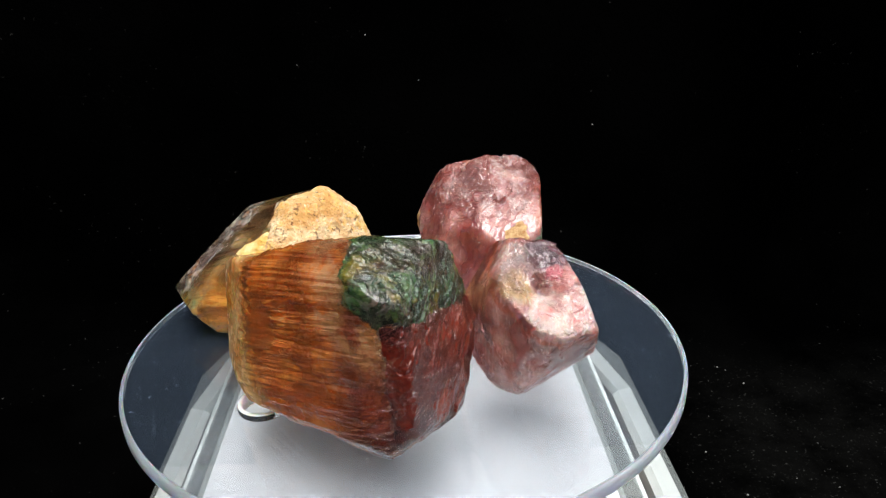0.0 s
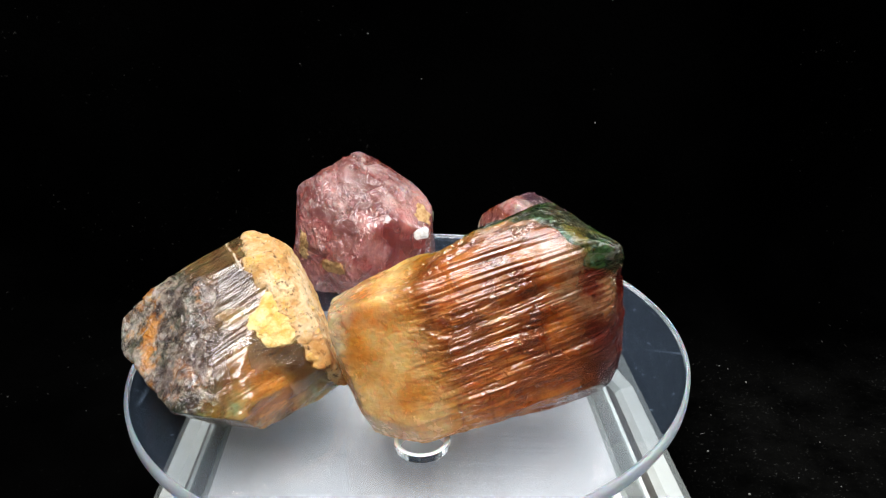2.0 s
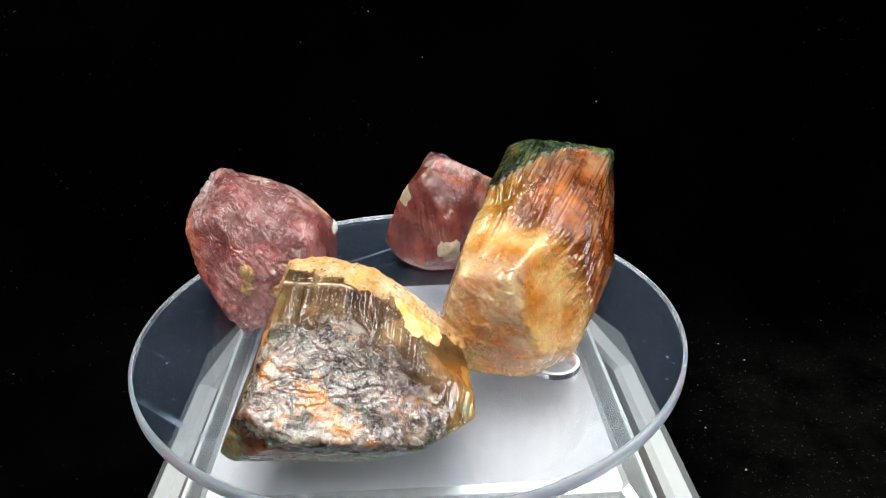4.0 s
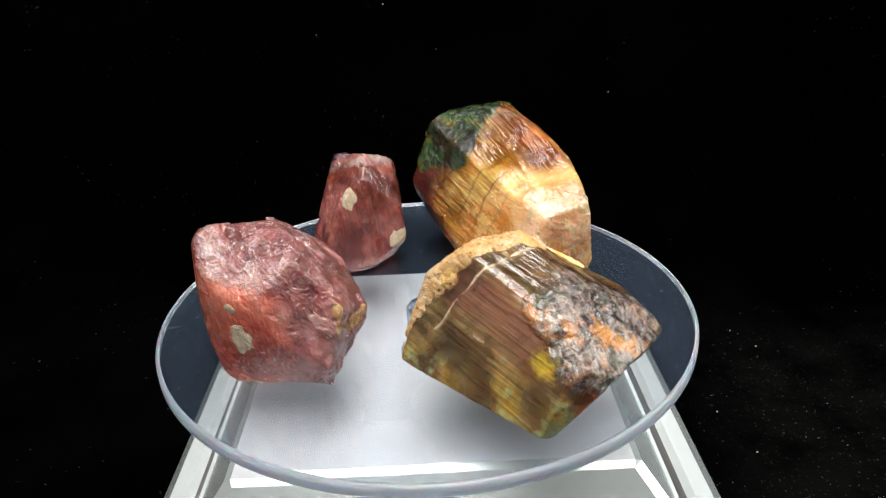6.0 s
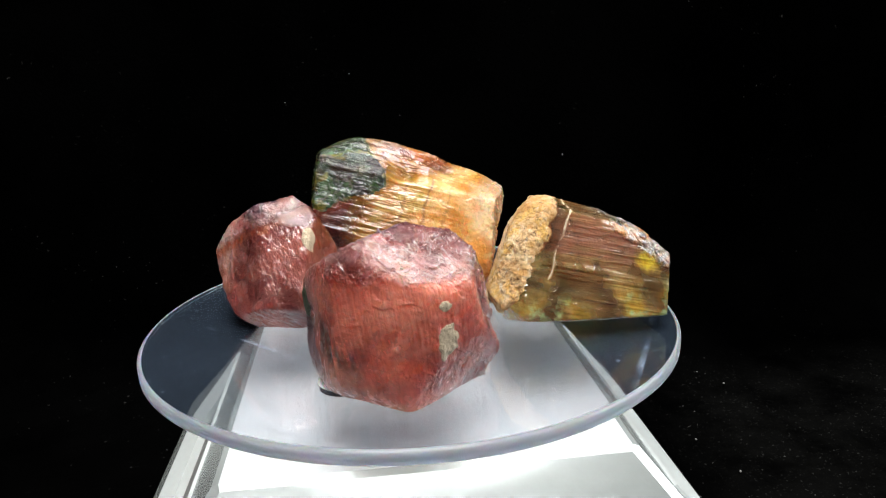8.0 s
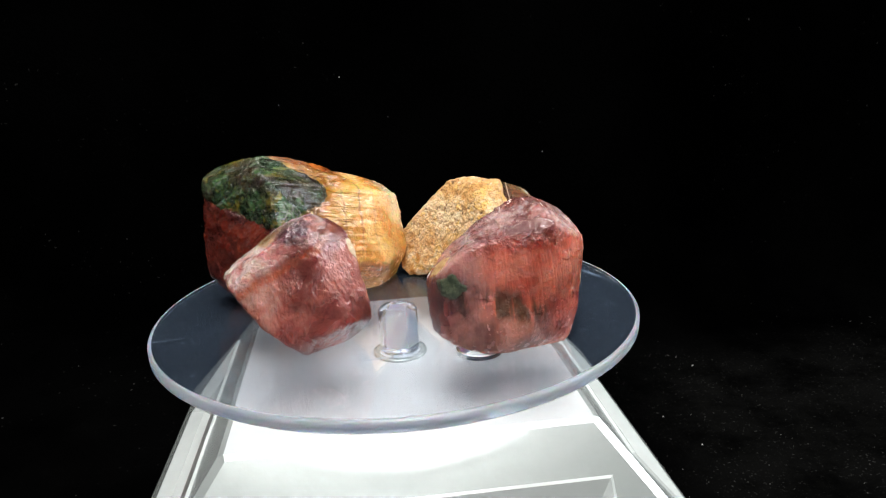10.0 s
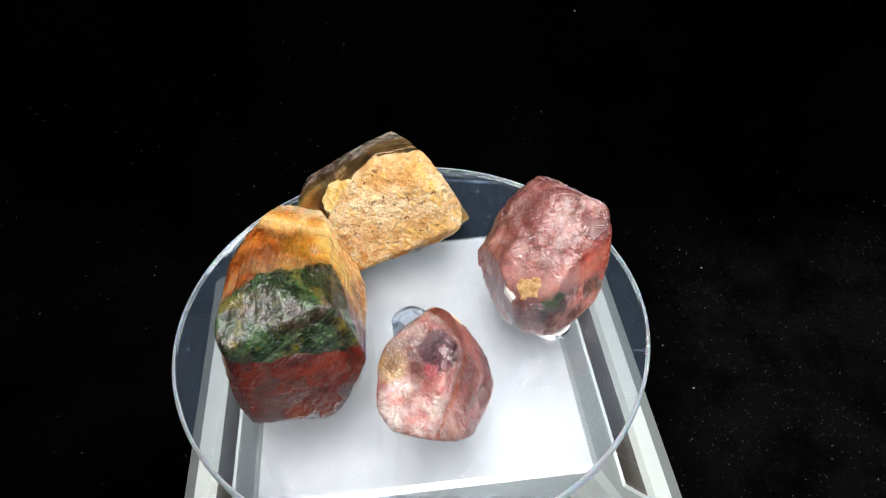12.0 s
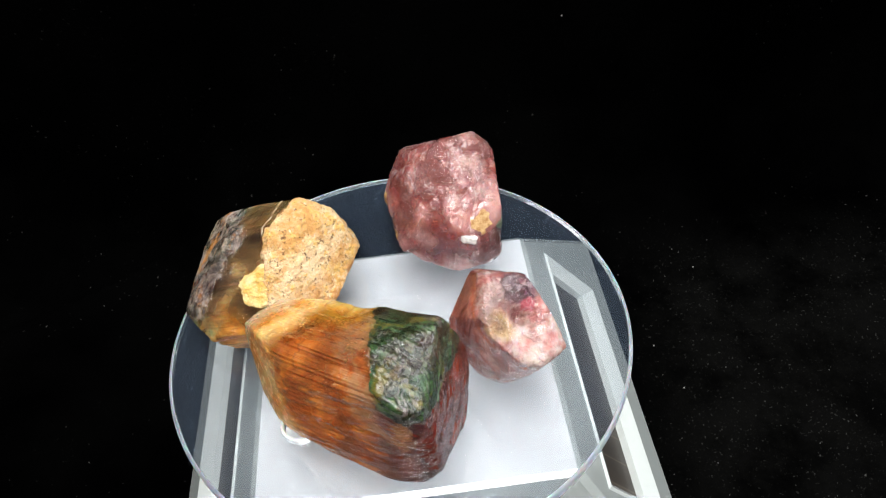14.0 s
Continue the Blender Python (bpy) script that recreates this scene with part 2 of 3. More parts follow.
def build_cloth():
    bm = bmesh.new()
    xs = [-1.2, -0.8, -0.5, -0.3] + [-0.2 + 0.0025 * k for k in range(161)] + [0.3, 0.5, 0.8, 1.2]
    ys = [-1.2, -0.7, -0.4, -0.25] + [-0.15 + 0.0025 * k for k in range(84)]
    bend, radius = 0.058, 0.03
    profile = [(y, 0.0) for y in ys if y < bend]
    profile += [(bend + radius * math.sin(a), radius * (1 - math.cos(a))) for a in (math.radians(6 * k) for k in range(15))]
    y0, z0 = profile[-1]
    profile += [(y0 + 0.01 * k * 0.05, z0 + 0.01 * k) for k in range(1, 12)]
    # over the edge of the support and away
    y1, z1 = profile[-1]
    profile += [(y1 + 0.01 * (1 - math.cos(a)), z1 + 0.01 * math.sin(a)) for a in (math.radians(15 * k) for k in range(1, 7))]
    profile += [(y1 + 0.3, z1 + 0.01), (1.19, z1 + 0.01)]
    grid = []
    for y, z in profile:
        row = []
        for x in xs:
            h = cloth_height(x, y) if z < 0.02 else 0.0
            w = 0.004 * noise.noise((x * 7, z * 9, 5)) if z > 0.02 and y < 0.3 else 0.0
            row.append(bm.verts.new((x, y + w, z + h)))
        grid.append(row)
    for a, b in zip(grid, grid[1:]):
        for k in range(len(xs) - 1):
            bm.faces.new((a[k], a[k + 1], b[k + 1], b[k]))
    ob = new("ground", mesh_of("ground", bm, VELVET))
    return tagged(ob, "black velvet cloth with lint, draped up behind the turntable", "cloth", kind="structure")


build_cloth()


# unseen walls and ceiling, added and kept white to bounce light into shadows
def room_slab(name, lo, hi):
    bm = bmesh.new()
    bmesh.ops.create_cube(bm, size=1)
    for v in bm.verts:
        v.co = [l + (h - l) * (c + 0.5) for l, h, c in zip(lo, hi, v.co)]
    ob = new(name, mesh_of(name, bm, WALL, False))
    return tagged(ob, "unseen plain white room surface, added to bounce light", "ceiling" if name == "ceiling" else "wall", kind="structure")


room_slab("wall_north", (-1.3, 1.2, -0.05), (1.3, 1.3, 1.4))
room_slab("wall_south", (-1.3, -1.3, -0.05), (1.3, -1.2, 1.4))
room_slab("wall_east", (1.2, -1.2, -0.05), (1.3, 1.2, 1.4))
room_slab("wall_west", (-1.3, -1.2, -0.05), (-1.2, 1.2, 1.4))
room_slab("ceiling", (-1.3, -1.3, 1.4), (1.3, 1.3, 1.5))


# ---------------------------------------------------------------- turntable base
SILVER = plastic_material("silver_grey_plastic", (0.46, 0.51, 0.495), (0.53, 0.57, 0.56), 0.20, 0.6)
WHITE = plastic_material("white_plastic_top", (0.345, 0.36, 0.37), (0.385, 0.395, 0.405), 0.28)
CELL = cell_material()
# polished frame plastic, made paler to carry the glare on its bevels
FRAME = plastic_material("polished_glare_plastic", (0.54, 0.58, 0.57), (0.60, 0.64, 0.63), 0.12, 0.3)
TOP_Z, TOP_H, FOOT_H = DISC_Z - 0.0105, 0.0300, 0.0530    # height of the top, half widths of top and foot


def quad(bm, pts):
    return bm.faces.new([bm.verts.new(p) for p in pts])


def build_base():
    base = tagged(new("solar_turntable"), "silver-grey solar turntable with sloped sides and clear disc", "turntable")
    bm = bmesh.new()
    bmesh.ops.create_grid(bm, x_segments=2, y_segments=2, size=TOP_H - 0.0006)
    for v in bm.verts:
        v.co.z = TOP_Z
    part("top_panel", bm, WHITE, base, "glossy white square top")

    def on(u, z, sink=0.0):
        """A point of the front slope: u across, z up, sunk below the face."""
        w = TOP_H + (TOP_Z - z) / (TOP_Z - 0.0) * (FOOT_H - TOP_H)
        n = Vector((0, -(TOP_Z), FOOT_H - TOP_H)).normalized()
        return Vector((u, -w, z)) - n * sink

    def half(z):
        return TOP_H + (TOP_Z - z) / TOP_Z * (FOOT_H - TOP_H)

    zt, zb, uo = 0.0215, 0.0050, 0.0305          # window, outer edge
    it, ib, ui = 0.0178, 0.0078, 0.0275          # window, inner edge
    ch = 0.0014
    meshes = []
    bm = bmesh.new()
    ht, hb = half(TOP_Z - 0.0006) - ch, half(0.0) - ch
    o = [on(-ht, TOP_Z - 0.0006), on(ht, TOP_Z - 0.0006), on(hb, 0.0), on(-hb, 0.0)]
    w = [on(-uo, zt), on(uo, zt), on(uo, zb), on(-uo, zb)]
    for k in range(4):
        quad(bm, (o[k], o[(k + 1) % 4], w[(k + 1) % 4], w[k]))
    # the chamfer along the top edge and down one corner
    quad(bm, ((-ht, -TOP_H + 0.0006, TOP_Z), (ht, -TOP_H + 0.0006, TOP_Z), o[1], o[0]))
    n1, n2 = (Vector((-p.y, -p.x, p.z)) for p in o[1:3])
    quad(bm, (o[1], n1, n2, o[2]))
    corner = (TOP_H - 0.0006, -TOP_H + 0.0006, TOP_Z)
    quad(bm, ((ht, -TOP_H + 0.0006, TOP_Z), corner, o[1]))
    quad(bm, (corner, n1, o[1]))
    quad(bm, (corner, (TOP_H - 0.0006, -ht, TOP_Z), n1))
    bmesh.ops.remove_doubles(bm, verts=bm.verts, dist=1e-6)
    bmesh.ops.recalc_face_normals(bm, faces=bm.faces)
    meshes.append(("side_panel", mesh_of("side_panel", bm, SILVER, False), ""))
    bm = bmesh.new()
    i1 = [on(-ui, it, 0.0016), on(ui, it, 0.0016), on(ui, ib, 0.0016), on(-ui, ib, 0.0016)]
    lip = [on(-uo + 0.0005, zt - 0.0004, -0.0004), on(uo - 0.0005, zt - 0.0004, -0.0004), on(uo - 0.0005, zb + 0.0004, -0.0004), on(-uo + 0.0005, zb + 0.0004, -0.0004)]
    deep = [on(-ui, it, 0.0034), on(ui, it, 0.0034), on(ui, ib, 0.0034), on(-ui, ib, 0.0034)]
    for a, b in ((w, lip), (lip, i1), (i1, deep)):
        for k in range(4):
            quad(bm, (a[k], a[(k + 1) % 4], b[(k + 1) % 4], b[k]))
    bmesh.ops.remove_doubles(bm, verts=bm.verts, dist=1e-6)
    bmesh.ops.recalc_face_normals(bm, faces=bm.faces)
    meshes.append(("window_frame", mesh_of("window_frame", bm, FRAME, False), "bevelled frame round the solar window"))
    bm = bmesh.new()
    quad(bm, [on(-ui - 0.001, it + 0.0008, 0.0032), on(ui + 0.001, it + 0.0008, 0.0032), on(ui + 0.001, ib - 0.0008, 0.0032), on(-ui - 0.001, ib - 0.0008, 0.0032)])
    meshes.append(("solar_cell", mesh_of("solar_cell", bm, CELL, False), "dark glossy solar cell"))
    for side in range(4):
        for name, me, label in meshes:
            ob = new(name, me)
            ob.parent = base
            ob.matrix_basis = pose(0, 0, 0, 0, 0, 90 * side)
            tagged(ob, label)
    bm = lathe([(0.0040, TOP_Z), (0.0052, TOP_Z), (0.0052, TOP_Z + 0.0004), (0.0040, TOP_Z + 0.0004)], 48)
    part("motor_socket", bm, SILVER, base, "shallow ring round the spindle")
    return base


turntable = build_base()

# ---------------------------------------------------------------- disc
ACRYLIC, FROST = acrylic_material(), frosted_material()
# hole edges painted near white for the light they catch
BRIGHT = plain_material("lit_hole_edge", (0.80, 0.82, 0.85), (0.90, 0.91, 0.93), 900, 0.5, 0.4)
HOLES = [(0.0267, 221.0), (0.0267, 40.0)]        # radius from the axis, angle
HOLE_R = 0.0034


def build_disc():
    bm = bmesh.new()
    edges = []

    def ring(cx, cy, r, n):
        vs = [bm.verts.new((cx + r * math.cos(2 * math.pi * k / n), cy + r * math.sin(2 * math.pi * k / n), -0.001)) for k in range(n)]
        for k in range(n):
            edges.append(bm.edges.new((vs[k], vs[(k + 1) % n])))

    ring(0, 0, DISC_R - 0.00068, 180)
    for r, a in HOLES:
        ring(r * math.cos(radians(a)), r * math.sin(radians(a)), HOLE_R + 0.0004, 40)
    bmesh.ops.triangle_fill(bm, use_beauty=True, use_dissolve=False, edges=edges)
    up = bmesh.ops.extrude_face_region(bm, geom=list(bm.faces))
    bmesh.ops.translate(bm, vec=(0, 0, 0.002), verts=[v for v in up["geom"] if isinstance(v, bmesh.types.BMVert)])
    bmesh.ops.recalc_face_normals(bm, faces=bm.faces)
    disc = part("disc", bm, ACRYLIC, turntable, "clear round acrylic disc with fine scratches", smooth=False)
    disc.visible_shadow = False
    R = DISC_R
    bm = lathe([(R - 0.00066, -0.00108), (R - 0.0004, -0.00108), (R, -0.0007), (R, 0.0007), (R - 0.0004, 0.00108), (R - 0.00066, 0.00108)], 180)
    part("rim", bm, FROST, disc, "frosted bluish-white rim")
    for r, a in HOLES:
        bm = lathe([(HOLE_R - 0.0002, -0.00105), (HOLE_R + 0.00035, -0.00105), (HOLE_R + 0.00035, 0.00105), (HOLE_R - 0.0002, 0.00105)], 40)
        for v in bm.verts:
            v.co += Vector((r * math.cos(radians(a)), r * math.sin(radians(a)), 0))
        part("hole_edge", bm, BRIGHT, disc, "frosted edge of a round hole, its lit white painted in")
    foot = TOP_Z + 0.0006 - DISC_Z
    bm = lathe([(0.0001, foot), (0.0036, foot), (0.0038, foot + 0.0004), (0.0038, -0.0018), (0.0034, -0.0013), (0.0001, -0.0013)], 64)
    spindle = part("spindle", bm, ACRYLIC, disc, "clear acrylic spindle under the disc")
    spindle.visible_shadow = False
    bm = bmesh.new()
    bmesh.ops.create_cube(bm, size=1)
    for v in bm.verts:
        v.co = (v.co.x * 0.0034, v.co.y * 0.0034, foot + 0.001 + (v.co.z + 0.5) * (-0.0016 - foot - 0.001))
    part("square_key", bm, FROST, disc, "square peg inside the spindle", smooth=False)
    return disc


disc = build_disc()


# ---------------------------------------------------------------- stones
def direction(az, el):
    return Vector((math.cos(radians(az)) * math.cos(radians(el)), math.sin(radians(az)) * math.cos(radians(el)), math.sin(radians(el))))


class Stone:
    """A rough crystal: facets (azimuth, elevation, distance in mm from its middle), growth lines along its axis."""

    def __init__(self, middle, facets, axis, lines, rough, broken, sweep, dents=(), sharp=70, seed=0, lump=0.3, flat=None, worn=0.2):
        self.middle = Vector(middle) / 1000
        self.n = np.array([direction(a, e) for a, e, d in facets])
        self.d = np.array([d for a, e, d in facets]) / 1000
        self.axis, self.lines, self.rough = Vector(axis).normalized(), lines, rough
        self.flat, self.broken, self.sweep = flat, broken, Vector(sweep).normalized()
        self.dents, self.sharp, self.seed, self.lump, self.worn = dents, sharp, seed, lump, worn
        self.floor = -(self.middle.z - 0.001)

    def surface(self, dirs):
        """The radius in each unit direction."""
        c = np.maximum(dirs @ self.n.T / self.d, 1e-4)
        top = c.max(1, keepdims=True)
        r = 1 / (top[:, 0] * ((c / top) ** self.sharp).sum(1) ** (1 / self.sharp)) * 1.008
        a, s = self.axis, self.seed * 7.3
        out = np.empty(len(dirs))
        for k, (v, q) in enumerate(zip(dirs, r)):
            p = Vector(v) * (q * 1000)
            u = p.dot(a)
            side = 1 - abs(Vector(v).dot(a)) ** 2
            open_face = min(1.0, max(0.0, self.broken(p) + 0.5 * noise.noise(p * 0.5 + Vector((s, 9, 0)))))
            # growth steps along the axis: flat treads with sharp risers
            f = p - a * (u * 0.992)
            tread = (noise.noise(f * 0.85 + Vector((s, 0, 0))) + 0.5 * noise.noise(f * 2.1 + Vector((s, 4, 0)))) * 3.2
            base = math.floor(tread)
            x = min(1.0, max(0.0, (tread - base - 0.38) / 0.24))
            if self.flat:
                side *= 1 - 0.7 * self.flat(p)
            h = self.lines * side * (1 - 0.9 * open_face) * ((base + x * x * (3 - 2 * x)) / 3.2 + 0.22 * noise.noise(f * 4.0 + Vector((s, 2, 0))))
            # splinters: small tilted planes
            b = p + noise.noise_vector(p * 0.35) * 1.1
            b = b - self.sweep * (b.dot(self.sweep) * 0.55)
            chips = 0.0
            for size, amp in ((3.4, 1.0), (1.3, 0.5), (0.6, 0.25)):
                w = b / size + Vector((s, 1, 5))
                pts = noise.voronoi(w)[1]
                chips += amp * min(noise.noise_vector(m * 5.1).dot(w - m) + 0.35 * noise.noise(m * 3.3) for m in pts[:3])
            h += self.rough * (self.worn + (1 - self.worn) * open_face) * (chips + 0.25)
            h += self.lump * noise.noise(p * 0.16 + Vector((s, s, 0)))
            for dx, dy, dz, wide, deep in self.dents:
                g = (p - Vector((dx, dy, dz))).length / wide
                h -= deep * math.exp(-g * g * 1.5)
            out[k] = q + h / 1000
        pz = dirs[:, 2] * out
        low = pz < self.floor
        out[low] *= self.floor / pz[low]
        return out

    def build(self, name, material, label, detail=8):
        bm = bmesh.new()
        bmesh.ops.create_icosphere(bm, subdivisions=detail, radius=1)
        dirs = np.array([v.co.normalized() for v in bm.verts])
        for v, d, r in zip(bm.verts, dirs, self.surface(dirs)):
            v.co = d * r
        self.ob = tagged(new(name, mesh_of(name, bm, material)), label, "mineral specimen", "rough crystals on the turntable")
        return self.ob

    def crust(self, name, material, label, mask, thick=0.25, seed=0, ragged=0.8):
        """A crust grown on the stone where mask(p) is above zero (p and the mask in mm)."""
        bm = bmesh.new()
        bm.from_mesh(self.ob.data)
        drop = []
        for v in bm.verts:
            p = v.co * 1000
            m = mask(p)
            if m > -3:
                m += ragged * (noise.noise(p * 0.45 + Vector((seed, 1, 0))) + 0.5 * noise.noise(p * 1.1 + Vector((seed, 2, 0))))
            if m < -0.25:
                drop.append(v)
                continue
            h = thick * min(1.0, m * 1.6) + 0.45 * thick * (noise.noise(p * 0.9 + Vector((seed, 5, 0))) + 0.6 * noise.noise(p * 2.3)) if m > 0 else -0.15
            v.co += v.co.normalized() * (h / 1000)
            v.co.z = max(v.co.z, self.floor)
        bmesh.ops.delete(bm, geom=drop, context="VERTS")
        return part(name, bm, material, self.ob, label)


def blob(x, y, z, wide, high=None):
    """A mask: a round or upright oval spot."""
    high = high or wide
    return lambda p: wide * (1 - math.sqrt(((p.x - x) / wide) ** 2 + ((p.y - y) / wide) ** 2 + ((p.z - z) / high) ** 2))


def slab(az, el, level):
    """A mask: all beyond a plane."""
    n = direction(az, el)
    return lambda p: p.dot(n) - level


def spot(g, x, y, z, inner, outer, wob=0.002):
    """A soft spot in a material, round the point in mm."""
    d = g.vec("DISTANCE", g.at, (x / 1000, y / 1000, z / 1000))
    return g.step(g.math("ADD", d, g.math("MULTIPLY_ADD", g.noise(350, 4, 0.65), wob * 2, -wob)), outer / 1000, inner / 1000)


def pink_material():
    g = Nodes("pink_tourmaline")
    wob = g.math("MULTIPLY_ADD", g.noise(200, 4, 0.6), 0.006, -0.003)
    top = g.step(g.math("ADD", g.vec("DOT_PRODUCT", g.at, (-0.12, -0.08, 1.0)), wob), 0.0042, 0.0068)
    red = g.mix(g.step(g.noise(90, 4, 0.6), 0.35, 0.65), (0.74, 0.13, 0.085), (0.88, 0.30, 0.21))
    mauve = g.mix(g.step(g.noise(110, 3, 0.55), 0.35, 0.65), (0.52, 0.13, 0.13), (0.80, 0.40, 0.37))
    back = g.step(g.math("ADD", g.vec("DOT_PRODUCT", g.at, (0.6, 0.8, 0)), wob), 0.002, 0.0065)
    col = g.mix(back, mauve, red)
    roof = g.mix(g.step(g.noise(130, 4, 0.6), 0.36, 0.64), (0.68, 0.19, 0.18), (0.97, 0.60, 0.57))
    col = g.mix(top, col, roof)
    streaks, _ = g.along((0.1, -0.1, 1), 0.08)
    z = g.math("ADD", g.vec("DOT_PRODUCT", g.at, (0, 0, 1)), wob)
    east = g.math("MULTIPLY", g.step(g.vec("DOT_PRODUCT", g.at, (1, -0.12, 0)), 0.006, 0.009), g.step(g.vec("DOT_PRODUCT", g.at, (0, 1, 0)), 0.0085, 0.006))
    belt = g.math("MULTIPLY", g.step(z, -0.0065, -0.0035), g.step(z, 0.0010, -0.002))
    belt = g.math("MULTIPLY", g.math("MULTIPLY", belt, east), g.step(g.noise(480, 4, 0.65, streaks), 0.44, 0.58))
    col = g.mix(g.math("MULTIPLY", belt, 0.85), col, (0.035, 0.04, 0.02))
    foot = g.math("MULTIPLY", east, g.step(z, -0.0035, -0.006))
    col = g.mix(g.math("MULTIPLY", foot, 0.45), col, g.mix(g.noise(600, 4, 0.6, streaks), (0.32, 0.10, 0.07), (0.62, 0.42, 0.34)))
    smooth_side = g.math("MULTIPLY", back, g.math("SUBTRACT", 1.0, top))
    west = g.step(g.vec("DOT_PRODUCT", g.at, (-1, 0, 0)), 0.004, 0.008)
    split = g.math("MAXIMUM", top, g.math("MULTIPLY", west, 0.75))
    split = g.math("MULTIPLY_ADD", split, 0.9, 0.1)
    return gem_finish(g, col, (0.1, -0.1, 1), g.math("MULTIPLY_ADD", smooth_side, 0.30, 0.36), split, (0.5, 0.45, 0.74),
                      g.math("MULTIPLY_ADD", top, 0.50, 0.12), g.math("MULTIPLY_ADD", smooth_side, -0.42, 0.5), g.math("MULTIPLY_ADD", smooth_side, 0.16, 0.09), 0.2, 0.45, g.math("MULTIPLY_ADD", smooth_side, -0.35, 0.5))


def olive_material():
    g = Nodes("brown_olive_tourmaline")
    axis = direction(-19, 16)
    lines, u = g.along(axis, 0.015)
    n = g.noise(170, 4, 0.6)
    col = g.mix(g.step(n, 0.35, 0.65), (0.46, 0.25, 0.10), (0.66, 0.48, 0.20))
    col = g.mix(g.step(g.noise(150, 3, 0.6, lines), 0.46, 0.60), col, (0.52, 0.24, 0.15))
    col = g.mix(g.math("MULTIPLY", g.step(g.noise(200, 3, 0.6, g.vec("ADD", lines, (0.3, 0, 0))), 0.54, 0.62), 0.8), col, (0.20, 0.11, 0.05))
    low = g.step(g.vec("DOT_PRODUCT", g.at, (0, 0, 1)), 0.000, -0.005)
    col = g.mix(g.math("MULTIPLY", low, g.step(g.noise(150, 3, 0.6), 0.42, 0.56)), col, (0.72, 0.46, 0.08))
    moss = g.math("MULTIPLY", low, g.step(g.noise(190, 4, 0.65, g.vec("ADD", g.at, (0.7, 0, 0))), 0.50, 0.60))
    col = g.mix(moss, col, (0.34, 0.42, 0.20))
    yellow = spot(g, -5.8, 12.9, 1.4, 1.0, 3.0)
    col = g.mix(yellow, col, (0.80, 0.58, 0.06))
    col = g.mix(g.math("MULTIPLY", spot(g, -7, -14, -4, 3.0, 9.0), g.step(g.noise(170, 4, 0.6), 0.36, 0.52)), col, (0.80, 0.33, 0.06))
    col = g.mix(spot(g, -11, 11, -4, 1.0, 4.5), col, (0.62, 0.16, 0.05))
    # the broken end
    end = g.step(g.math("ADD", g.vec("DOT_PRODUCT", g.at, (-0.72, 0.12, 0.66)), g.math("MULTIPLY_ADD", n, 0.006, -0.003)), 0.0068, 0.0082)
    grey = g.mix(g.step(g.noise(420, 6, 0.75), 0.40, 0.62), (0.055, 0.04, 0.03), (0.60, 0.52, 0.44))
    grey = g.mix(g.math("MULTIPLY", g.step(g.noise(140, 4, 0.65), 0.48, 0.60), 0.85), grey, (0.70, 0.29, 0.06))
    grey = g.mix(g.math("MULTIPLY", g.step(g.noise(190, 4, 0.65, g.vec("ADD", g.at, (0.4, 0, 0))), 0.54, 0.64), 0.8), grey, (0.05, 0.075, 0.045))
    col = g.mix(end, col, grey)
    cloudy = g.math("MAXIMUM", g.math("MULTIPLY", end, 0.75), g.math("MAXIMUM", g.math("MULTIPLY_ADD", g.math("MAXIMUM", moss, yellow), 0.4, 0.26), g.math("MULTIPLY", low, 0.35)))
    return gem_finish(g, col, axis, cloudy, end, (0.35, 0.9, 0.1), g.math("MULTIPLY_ADD", end, 0.28, 0.05), 0.28, 0.07, 0.7, 0.6, 0.5)


